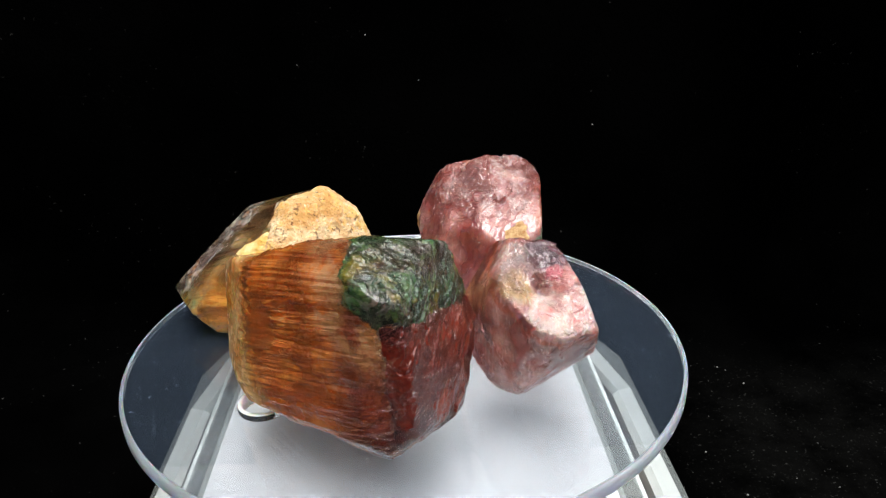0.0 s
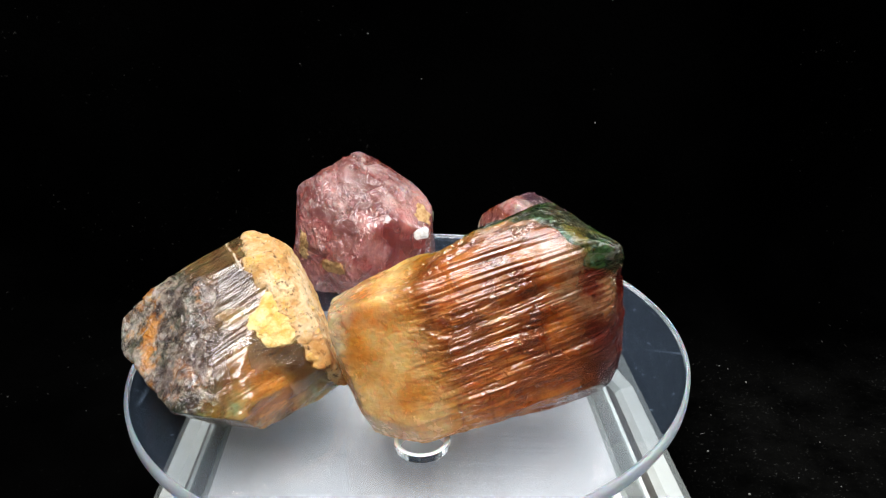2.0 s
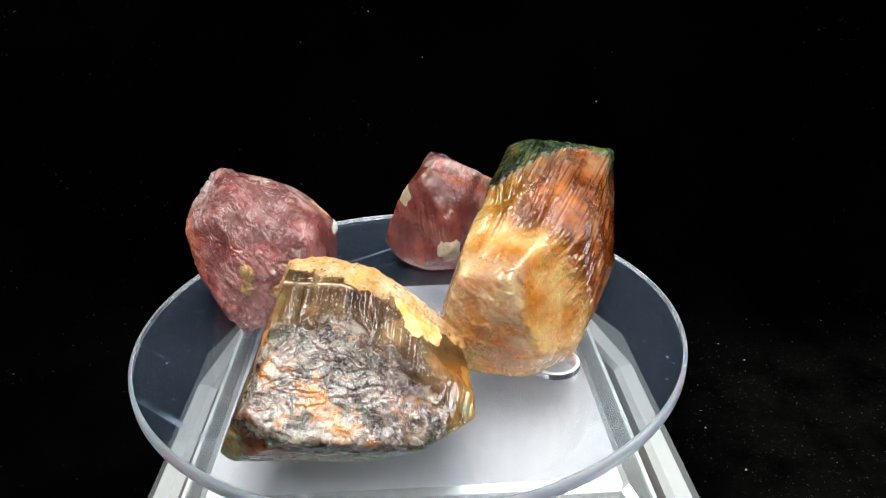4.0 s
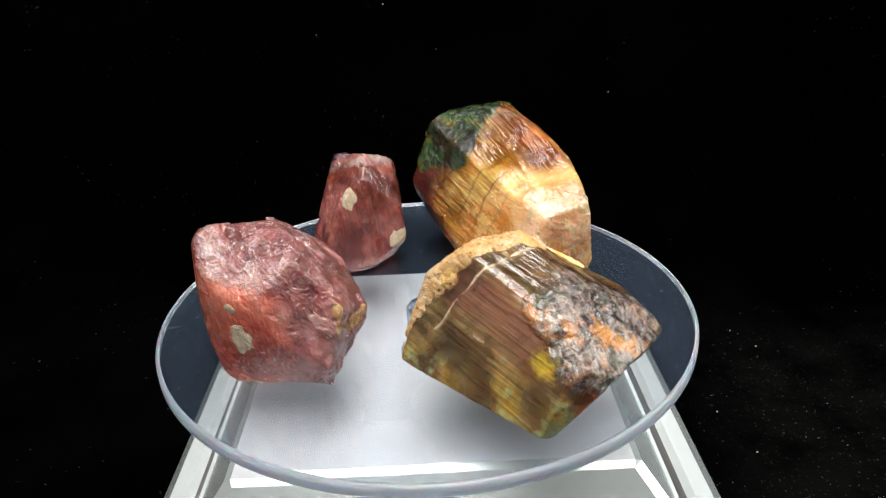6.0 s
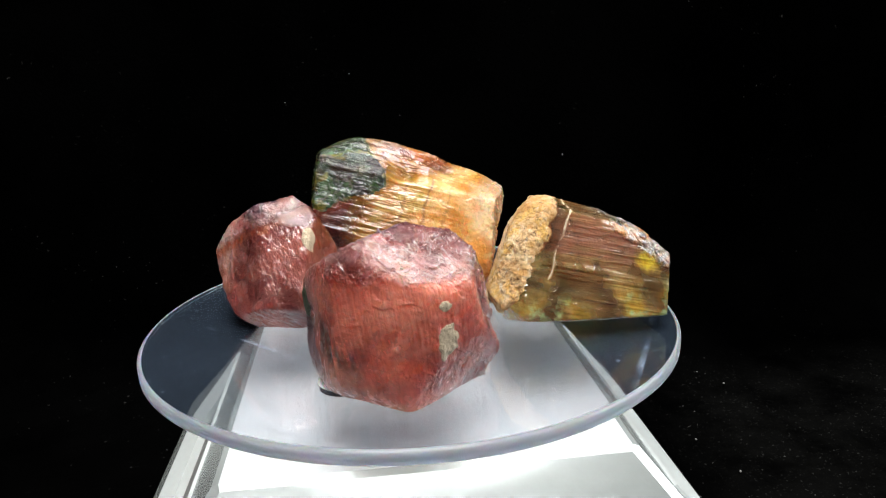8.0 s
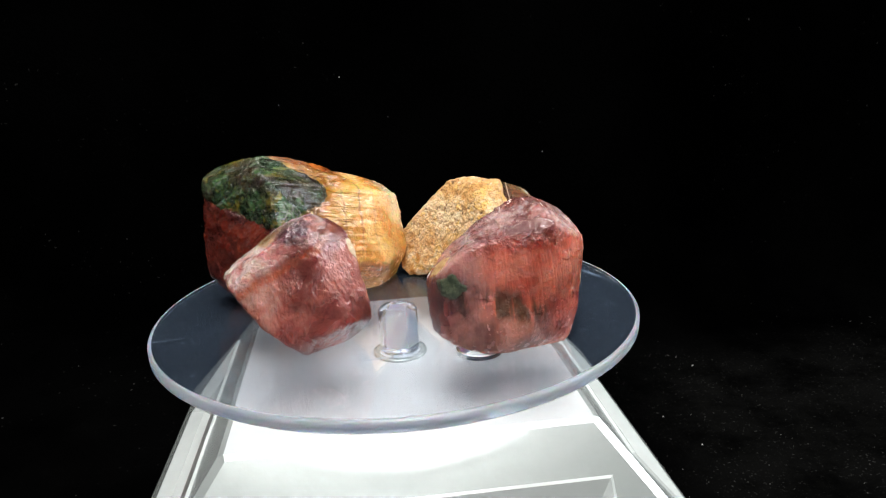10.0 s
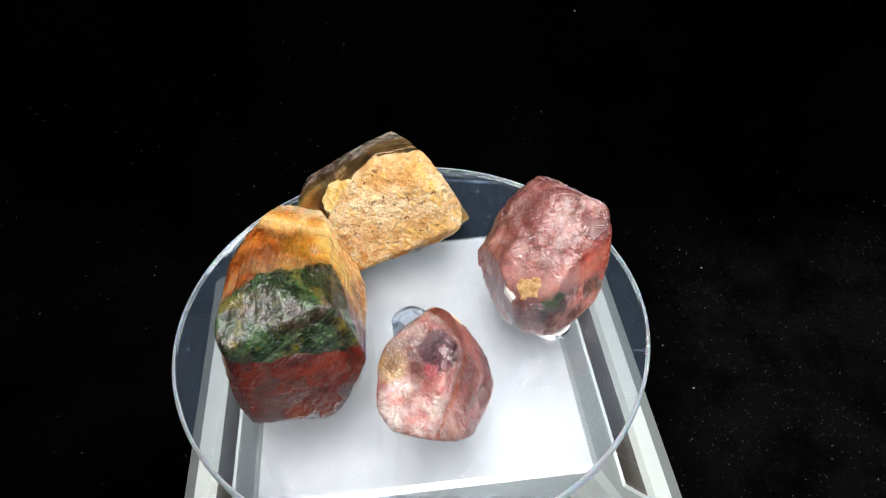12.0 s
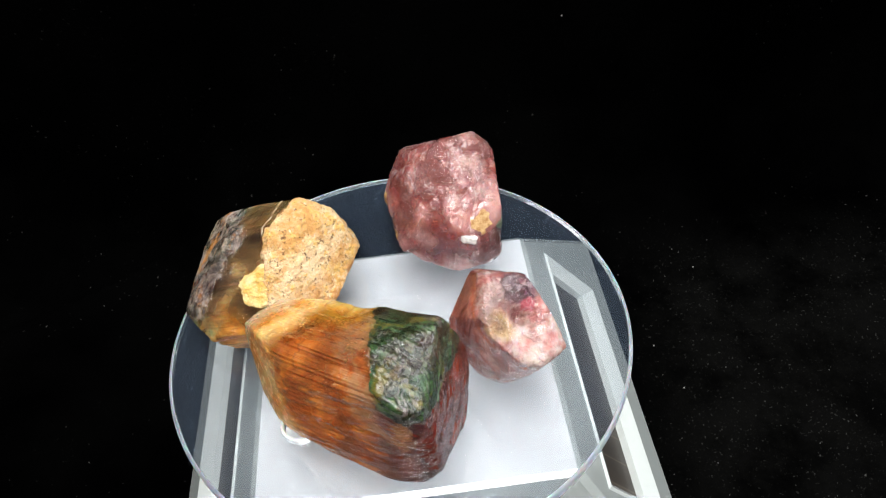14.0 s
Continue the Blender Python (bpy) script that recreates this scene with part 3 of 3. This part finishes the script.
def banded_material():
    g = Nodes("banded_orange_green_tourmaline")
    axis = direction(-42, 13)
    n = g.noise(150, 4, 0.6)
    wob = g.math("MULTIPLY_ADD", n, 0.008, -0.004)
    wob2 = g.math("MULTIPLY_ADD", g.noise(300, 5, 0.65), 0.005, -0.0025)
    u = g.math("ADD", g.vec("DOT_PRODUCT", g.at, (0.56, -0.72, 0.40)), wob)
    yellow = g.mix(g.step(n, 0.35, 0.65), (0.86, 0.36, 0.06), (0.97, 0.62, 0.24))
    orange = g.mix(g.step(g.noise(140, 4, 0.6), 0.36, 0.64), (0.56, 0.12, 0.016), (0.74, 0.23, 0.04))
    flank = g.step(g.vec("DOT_PRODUCT", g.at, tuple(direction(59, 22))), 0.0035, 0.0065)
    amber = g.mix(g.step(g.noise(130, 4, 0.6), 0.36, 0.64), (0.84, 0.34, 0.03), (0.97, 0.62, 0.16))
    orange = g.mix(flank, orange, amber)
    mellow = g.step(u, -0.0024, -0.0070)
    col = g.mix(mellow, orange, yellow)
    frost = g.math("MULTIPLY", mellow, g.step(g.math("ADD", g.vec("DOT_PRODUCT", g.at, (-0.55, 0.75, 0.35)), wob), 0.0145, 0.0185))
    col = g.mix(g.math("MULTIPLY", frost, 0.4), col, (0.98, 0.86, 0.72))
    rust = g.math("MULTIPLY", mellow, g.step(g.noise(260, 5, 0.7), 0.56, 0.68))
    col = g.mix(g.math("MULTIPLY", rust, 0.6), col, (0.62, 0.26, 0.04))
    w = g.math("ADD", g.vec("DOT_PRODUCT", g.at, tuple(axis)), g.math("MULTIPLY_ADD", g.noise(220, 4, 0.6), 0.003, -0.0015))
    for place, strength in ((-0.0062, 0.65), (-0.0020, 0.5), (-0.0100, 0.35)):
        seam = g.step(g.math("ABSOLUTE", g.math("SUBTRACT", w, place)), 0.00045, 0.0)
        seam = g.math("MULTIPLY", seam, g.step(g.noise(120, 3, 0.6), 0.40, 0.56))
        col = g.mix(g.math("MULTIPLY", seam, strength), col, (0.20, 0.05, 0.012))
    maroon = g.mix(g.step(g.noise(150, 3, 0.6), 0.38, 0.64), (0.13, 0.012, 0.009), (0.30, 0.055, 0.030))
    ruddy = g.step(g.math("ADD", g.vec("DOT_PRODUCT", g.at, (0.85, -0.40, 0.10)), wob), 0.0055, 0.0110)
    col = g.mix(ruddy, col, maroon)
    x = g.math("ADD", g.vec("DOT_PRODUCT", g.at, (1.0, -0.10, 0.05)), wob2)
    v = g.math("ADD", g.vec("DOT_PRODUCT", g.at, (0.30, 0.12, 0.92)), wob2)
    back = g.math("MULTIPLY", g.step(g.vec("DOT_PRODUCT", g.at, (0.2, -0.4, 0.9)), 0.0085, 0.0115), g.step(x, -0.003, 0.002))
    col = g.mix(g.math("MULTIPLY", back, g.step(g.noise(240, 4, 0.65), 0.40, 0.58)), col, (0.66, 0.33, 0.16))
    green = g.mix(g.step(g.noise(420, 6, 0.75), 0.42, 0.64), (0.012, 0.035, 0.010), (0.085, 0.16, 0.06))
    green = g.mix(g.math("MULTIPLY", g.step(g.noise(190, 4, 0.6), 0.50, 0.62), 0.7), green, (0.30, 0.25, 0.035))
    leafy = g.math("MULTIPLY", g.step(v, 0.0080, 0.0098), g.step(x, 0.0040, 0.0068))
    col = g.mix(leafy, col, green)
    end = g.step(g.math("ADD", g.vec("DOT_PRODUCT", g.at, tuple(direction(-28, 5))), wob2), 0.0148, 0.0162)
    split = g.math("MAXIMUM", g.math("MULTIPLY", end, 0.9), g.math("MULTIPLY", leafy, 0.85))
    split = g.math("MAXIMUM", split, g.math("MULTIPLY", mellow, 0.08))
    cloudy = g.math("MULTIPLY_ADD", leafy, 0.30, g.math("MULTIPLY_ADD", mellow, 0.26, 0.36))
    cloudy = g.math("MULTIPLY_ADD", flank, 0.02, g.math("MULTIPLY_ADD", ruddy, -0.12, cloudy))
    return gem_finish(g, col, axis, cloudy, split, (0.3, 0.75, 0.58), g.math("MULTIPLY_ADD", end, 0.06, 0.08),
                      g.math("MULTIPLY_ADD", mellow, -0.10, 0.12), g.math("MULTIPLY_ADD", mellow, 0.16, 0.08), g.math("MULTIPLY_ADD", mellow, -0.9, 1.0),
                      g.math("MULTIPLY_ADD", mellow, -0.3, 0.45), g.math("MULTIPLY_ADD", mellow, -0.2, 0.5))


def green_cap_material():
    g = Nodes("green_tourmaline_cap")
    col = g.mix(g.step(g.noise(420, 6, 0.75), 0.42, 0.64), (0.010, 0.030, 0.009), (0.075, 0.15, 0.055))
    col = g.mix(g.math("MULTIPLY", g.step(g.noise(190, 4, 0.6), 0.50, 0.62), 0.7), col, (0.26, 0.21, 0.03))
    return gem_finish(g, col, direction(-42, 13), 0.6, 0.42, (0.3, 0.75, 0.58), 0.14, 0.4, 0.12, 1.0, 0.6, 0.15)


def end_face_material():
    g = Nodes("maroon_end_face")
    col = g.mix(g.step(g.noise(150, 4, 0.6), 0.38, 0.64), (0.10, 0.008, 0.006), (0.25, 0.036, 0.018))
    return gem_finish(g, col, (0.1, 0.7, 0.7), 0.45, 0.55, (0.3, 0.75, 0.58), 0.06, 0.4, 0.06, 1.0, 0.6, 0.2)


def rose_material():
    g = Nodes("small_rose_tourmaline")
    d = g.math("ADD", g.vec("DOT_PRODUCT", g.at, (0.25, -0.35, 0.90)), g.math("MULTIPLY_ADD", g.noise(280, 4, 0.65), 0.003, -0.0015))
    top = g.step(d, 0.0060, 0.0076)
    col = g.mix(g.step(g.noise(160, 4, 0.6), 0.35, 0.65), (0.40, 0.07, 0.06), (0.64, 0.22, 0.18))
    south = g.step(g.vec("DOT_PRODUCT", g.at, (0.1, -1, 0)), 0.001, 0.005)
    col = g.mix(g.math("MULTIPLY", south, 0.8), col, g.mix(g.step(g.noise(160, 4, 0.6), 0.36, 0.62), (0.78, 0.22, 0.15), (0.95, 0.52, 0.43)))
    face = g.mix(g.step(g.noise(220, 3, 0.6), 0.38, 0.62), (0.76, 0.27, 0.25), (0.98, 0.72, 0.66))
    face = g.mix(spot(g, -2.4, -6.2, 7.6, 1.0, 3.6), face, (0.90, 0.58, 0.26))
    face = g.mix(spot(g, 2.2, -0.2, 9.7, 2.6, 3.8), face, g.mix(g.step(g.noise(420, 5, 0.7), 0.40, 0.60), (0.06, 0.010, 0.028), (0.32, 0.13, 0.18)))
    face = g.mix(spot(g, 3.0, -3.0, 7.8, 0.8, 1.5), face, (0.72, 0.16, 0.20))
    col = g.mix(top, col, face)
    rim = g.step(g.math("ABSOLUTE", g.math("SUBTRACT", d, 0.0058)), 0.0009, 0.0002)
    col = g.mix(g.math("MULTIPLY", rim, 0.7), col, (0.70, 0.16, 0.06))
    split = g.math("MULTIPLY_ADD", top, 0.75, 0.15)
    return gem_finish(g, col, (0.15, 0.05, 1), g.math("MULTIPLY_ADD", top, 0.1, 0.34), split, (0.7, -0.4, 0.5), g.math("MULTIPLY_ADD", top, 0.25, 0.15), 0.42, 0.08, 0.8, 0.45, 0.5)


ROCK = rock_material()
CLAY = plain_material("beige_clay", (0.48, 0.38, 0.26), (0.66, 0.55, 0.40), 900, 0.9)
MICA = plain_material("white_mica", (0.72, 0.70, 0.66), (0.90, 0.89, 0.86), 700, 0.3)
MOSS = plain_material("dark_green_schorl", (0.03, 0.045, 0.025), (0.12, 0.14, 0.08), 800, 0.4)

FACETS_PINK = [(-153, 29, 8.4), (-7, 1, 11.4), (152, -87, 13.7), (95, -5, 12.0), (-52, 63, 10.2), (-103, -8, 11.7), (45, 1, 12.2), (141, 11, 11.6), (-159, -37, 12.7), (95, 48, 12.2), (-60, -56, 14.8), (-82, 45, 9.4), (106, -26, 12.2), (28, -45, 13.9), (-127, 48, 8.0), (-60, 1, 13.7), (-178, 33, 10.4), (-127, -37, 13.1), (3, 45, 14.4), (70, -2, 12.1), (-175, -10, 11.4), (-117, 5, 9.5), (-8, -18, 14.5), (134, 78, 11.9), (39, -13, 12.8), (-71, -85, 11.7)]
FACETS_OLIVE = [(74, 24, 10.2), (-144, 58, 8.1), (-39, 20, 10.8), (152, -87, 8.6), (163, -31, 14.0), (-98, -13, 16.6), (42, -69, 11.5), (173, 44, 9.5), (-24, -23, 14.7), (-69, 87, 10.0), (-155, -42, 15.9), (-102, 44, 10.1), (62, -67, 11.2), (14, 21, 15.2), (-85, -50, 16.7), (146, 72, 8.7), (-45, 38, 10.9), (161, -39, 13.9), (-138, 35, 12.7), (135, -3, 16.2), (-71, -85, 11.5), (-63, 24, 13.7), (1, -27, 17.0), (92, 39, 11.0), (178, -47, 14.1), (-2, 51, 13.0)]
FACETS_BANDED = [(-28, 5, 17.6), (-129, 6, 9.5), (59, 18, 10.3), (-18, -9, 19.4), (106, 66, 10.9), (152, -87, 14.6), (149, -16, 19.0), (28, -45, 15.3), (-122, -43, 13.5), (-44, 70, 16.8), (-154, 10, 11.2), (-92, 1, 16.4), (74, -25, 17.1), (-147, 47, 12.0), (86, 64, 10.9), (71, 17, 12.2), (-21, 14, 17.3), (-135, -8, 11.3), (41, -25, 13.1), (-42, -38, 19.5), (130, 1, 19.6), (-164, -31, 16.8), (62, 26, 11.7), (154, 85, 13.8), (-71, -85, 15.7), (-163, 40, 13.6), (-128, -5, 11.3)]
FACETS_ROSE = [(-140, -4, 7.2), (54, 23, 7.6), (130, 1, 8.1), (-59, -31, 9.3), (-72, 61, 9.1), (48, -44, 10.7), (11, 13, 7.3), (158, -49, 11.3), (-178, 33, 8.7), (-71, -85, 11.8), (83, 51, 10.1), (-79, 56, 9.2), (138, 4, 8.8), (19, 16, 7.0), (-124, -29, 10.0), (19, -14, 10.2), (-154, 10, 7.8), (-45, -47, 9.8), (-45, 38, 10.6), (45, 1, 10.7), (-106, -16, 9.3), (173, -41, 10.4), (125, -48, 11.8), (-147, 47, 11.4), (-67, -34, 10.0), (65, 34, 8.6)]



def over(normal, level, soft):
    """How far a point lies beyond a plane, 0 to 1."""
    n = Vector(normal)
    return lambda p: min(1.0, max(0.0, (p.dot(n) - level) / soft))


def either(*masks):
    return lambda p: max(m(p) for m in masks)


pink = Stone((13.2, 21.6, 12.3), FACETS_PINK, (0.1, -0.1, 1), 0.14, 1.15, either(over((-0.12, -0.08, 1.0), 4.8, 2.5), over((-1, 0, 0), 5, 4)), (0.5, 0.45, 0.74), seed=1, sharp=36, worn=0.14)
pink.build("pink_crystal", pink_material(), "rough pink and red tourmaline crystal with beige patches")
olive = Stone((-23.1, 14.7, 10.8), FACETS_OLIVE, direction(-19, 16), 0.17, 0.75, over((-0.72, 0.12, 0.66), 7.0, 1.2), (0.35, 0.9, 0.1), seed=2, sharp=110, lump=0.08, worn=0.04)
olive.build("olive_brown_crystal", olive_material(), "striated olive-brown tourmaline crystal with ochre rock on one end")
banded = Stone((-8.7, -18.9, 14.4), FACETS_BANDED, direction(-42, 13), 0.75, 0.65, either(over(direction(-28, 5), 14.8, 1.5), over(direction(132, 10), 15.5, 3)), (0.3, 0.75, 0.58), seed=3, sharp=50,
               dents=[(-9, 6, 10, 4.0, 1.6), (-15, -3, 8, 3, 0.8), (1.5, 6.5, 9.5, 3.0, 1.6)], lump=0.25, flat=either(over(direction(59, 20), 8.0, 1.5), over(direction(138, 0), 9, 3)))
banded.build("banded_crystal", banded_material(), "large orange, green and maroon banded tourmaline crystal")
rose = Stone((18.6, -12.0, 11.4), FACETS_ROSE, (0.15, 0.05, 1), 0.25, 0.6, over((0.25, -0.35, 0.90), 6.4, 1.5), (0.7, -0.4, 0.5), seed=4, sharp=36,
             dents=[(2.0, -5.0, 7.0, 2.6, 1.9), (2.6, -0.5, 10.0, 1.8, -0.6)])
rose.build("rose_crystal", rose_material(), "small dark rose tourmaline crystal with a hollow pale top")

OCHRE = plain_material("ochre_stain", (0.30, 0.13, 0.03), (0.62, 0.42, 0.20), 1100, 0.6)
YELLOW = plain_material("bright_yellow_ochre", (0.60, 0.34, 0.06), (0.80, 0.62, 0.30), 500, 0.8)

olive.crust("matrix_crust", ROCK, "ochre and beige rock crust on the broken end", slab(-35.2, 30, 7.0), 0.55, 1, 0.9)
olive.crust("ochre_patch", YELLOW, "bright yellow ochre patch", blob(-0.8, -11.0, 4.0, 4.2, 3.6), 0.35, 2, 0.9)


def vein(p):
    """A thin pale line round the crystal, across its axis."""
    return 0.16 - abs(p.dot(direction(-30, 25)) - 5.3 - 0.5 * noise.noise(p * 0.25)) - (3 if p.z < 0 or p.y < -4 else 0)


olive.crust("pale_vein", CLAY, "thin pale vein across the crystal", vein, 0.03, 3, 0.16)
pink.crust("clay_patch", CLAY, "small beige clay patch", blob(0.3, 11.6, 3.3, 1.3, 0.9), 0.15, 4, 0.5)
pink.crust("clay_patch", CLAY, "long beige clay patch", blob(-0.5, 11.5, -1.6, 1.5, 3.0), 0.15, 5, 0.6)
pink.crust("ochre_stain", OCHRE, "ochre stain on an edge", blob(-11.7, 3.9, -1.1, 1.3, 3.2), 0.12, 6, 0.7)
pink.crust("ochre_stain", OCHRE, "ochre stain", blob(6.2, -10.6, 2.3, 1.9, 1.7), 0.12, 7, 1.3)
pink.crust("ochre_stain", OCHRE, "ochre stain near the foot", blob(-10.4, -2.1, -4.3, 3.2, 1.5), 0.12, 8, 1.1)
pink.crust("mica_flake", MICA, "shiny white mica flake", blob(3.6, -11.6, -0.6, 1.8, 1.4), 0.2, 9, 0.6)
pink.crust("green_needles", MOSS, "dark green mineral patch", blob(10.0, -8.1, 0.2, 2.2, 1.8), 0.2, 10, 1.0)
rose.crust("clay_patch", CLAY, "beige clay patch", blob(-3.0, 8.5, 5.4, 1.5, 2.2), 0.12, 11, 0.8)
rose.crust("clay_patch", CLAY, "beige clay patch near the foot", blob(-9.2, 2.3, -4.2, 2.2, 2.4), 0.12, 12, 0.9)

GREEN_UP, GREEN_OUT, END_OUT = Vector((0.30, 0.12, 0.92)), Vector((1.0, -0.10, 0.05)), direction(-28, 5)
banded.crust("green_cap", green_cap_material(), "dark green glossy cap of the crystal", lambda p: min(p.dot(GREEN_UP) - 8.7, p.dot(GREEN_OUT) - 5.4), 0.22, 13, 0.9)
banded.crust("end_face", end_face_material(), "dark maroon broken end face", lambda p: min(p.dot(END_OUT) - 15.4, 8.6 - p.dot(GREEN_UP)), 0.10, 14, 0.5)


# ---------------------------------------------------------------- lint on the cloth
def build_lint():
    """Dust and fibres caught in the velvet."""
    rng = random.Random(5)
    bm = bmesh.new()

    def fleck(x, y, z, size, long=1.0):
        a = rng.uniform(0, math.pi)
        m = Matrix.Translation((x, y, z)) @ Matrix.Rotation(a, 4, "Z") @ Matrix.Rotation(rng.uniform(-0.5, 0.5), 4, "X")
        c = [bm.verts.new(m @ Vector(q)) for q in ((size * long, 0, 0), (-size * long, 0, 0), (0, size, 0), (0, -size, 0), (0, 0, size), (0, 0, -size))]
        for f in ((0, 2, 4), (2, 1, 4), (1, 3, 4), (3, 0, 4), (2, 0, 5), (1, 2, 5), (3, 1, 5), (0, 3, 5)):
            bm.faces.new([c[k] for k in f])

    def wall_y(z):
        return 0.0878 + (z - 0.027) * 0.05 if z > 0.027 else 0.058 + math.sqrt(max(0, 0.03 ** 2 - (0.03 - z) ** 2))

    for _ in range(1800):
        x = rng.choice((1, 1, 1, 1, 1, -1)) * (0.052 + 0.11 * rng.random() ** 1.5)
        y = rng.uniform(-0.06, 0.058)
        fleck(x, y, cloth_height(x, y) + 0.0001, 0.00003 + 0.00008 * rng.random() ** 6, rng.uniform(1, 2.5))
    for _ in range(30):
        x, z = rng.gauss(0.01, 0.05), rng.uniform(0.03, 0.12)
        fleck(x, wall_y(z) - 0.0015 + 0.004 * noise.noise((x * 7, z * 9, 5)), z, 0.00003 + 0.00010 * rng.random() ** 4, rng.uniform(1, 2))
    for x, y, size in ((0.0795, 0.0385, 0.00035), (0.0611, 0.0145, 0.0003), (0.0644, 0.0015, 0.0003), (-0.100, 0.052, 0.0002), (0.076, 0.046, 0.0002), (0.0775, 0.0445, 0.00016)):
        fleck(x, y, 0.0004, size, 1.2)
    for x, z, size in ((0.0515, 0.0525, 0.00035), (-0.0089, 0.078, 0.0003), (0.0045, 0.066, 0.0002), (-0.027, 0.071, 0.0002)):
        fleck(x, wall_y(z) - 0.001 + 0.004 * noise.noise((x * 7, z * 9, 5)), z, size, 1.2)
    ob = new("lint", mesh_of("lint", bm, LINT))
    return tagged(ob, "white dust and lint caught in black velvet", "lint", kind="stuff")


LINT = plain_material("pale_lint", (0.10, 0.10, 0.095), (0.22, 0.22, 0.21), 500, 0.9)
build_lint()

# ---------------------------------------------------------------- what moves
def motions():
    walk(disc, [(t, pose(0, 0, DISC_Z, 0, 0, a)) for t, a in TURNS])
    for stone in (pink, olive, banded, rose):
        m = stone.middle
        walk(stone.ob, [(t, pose(0, 0, DISC_Z, 0, 0, a) @ pose(m.x, m.y, m.z)) for t, a in TURNS])


motions()
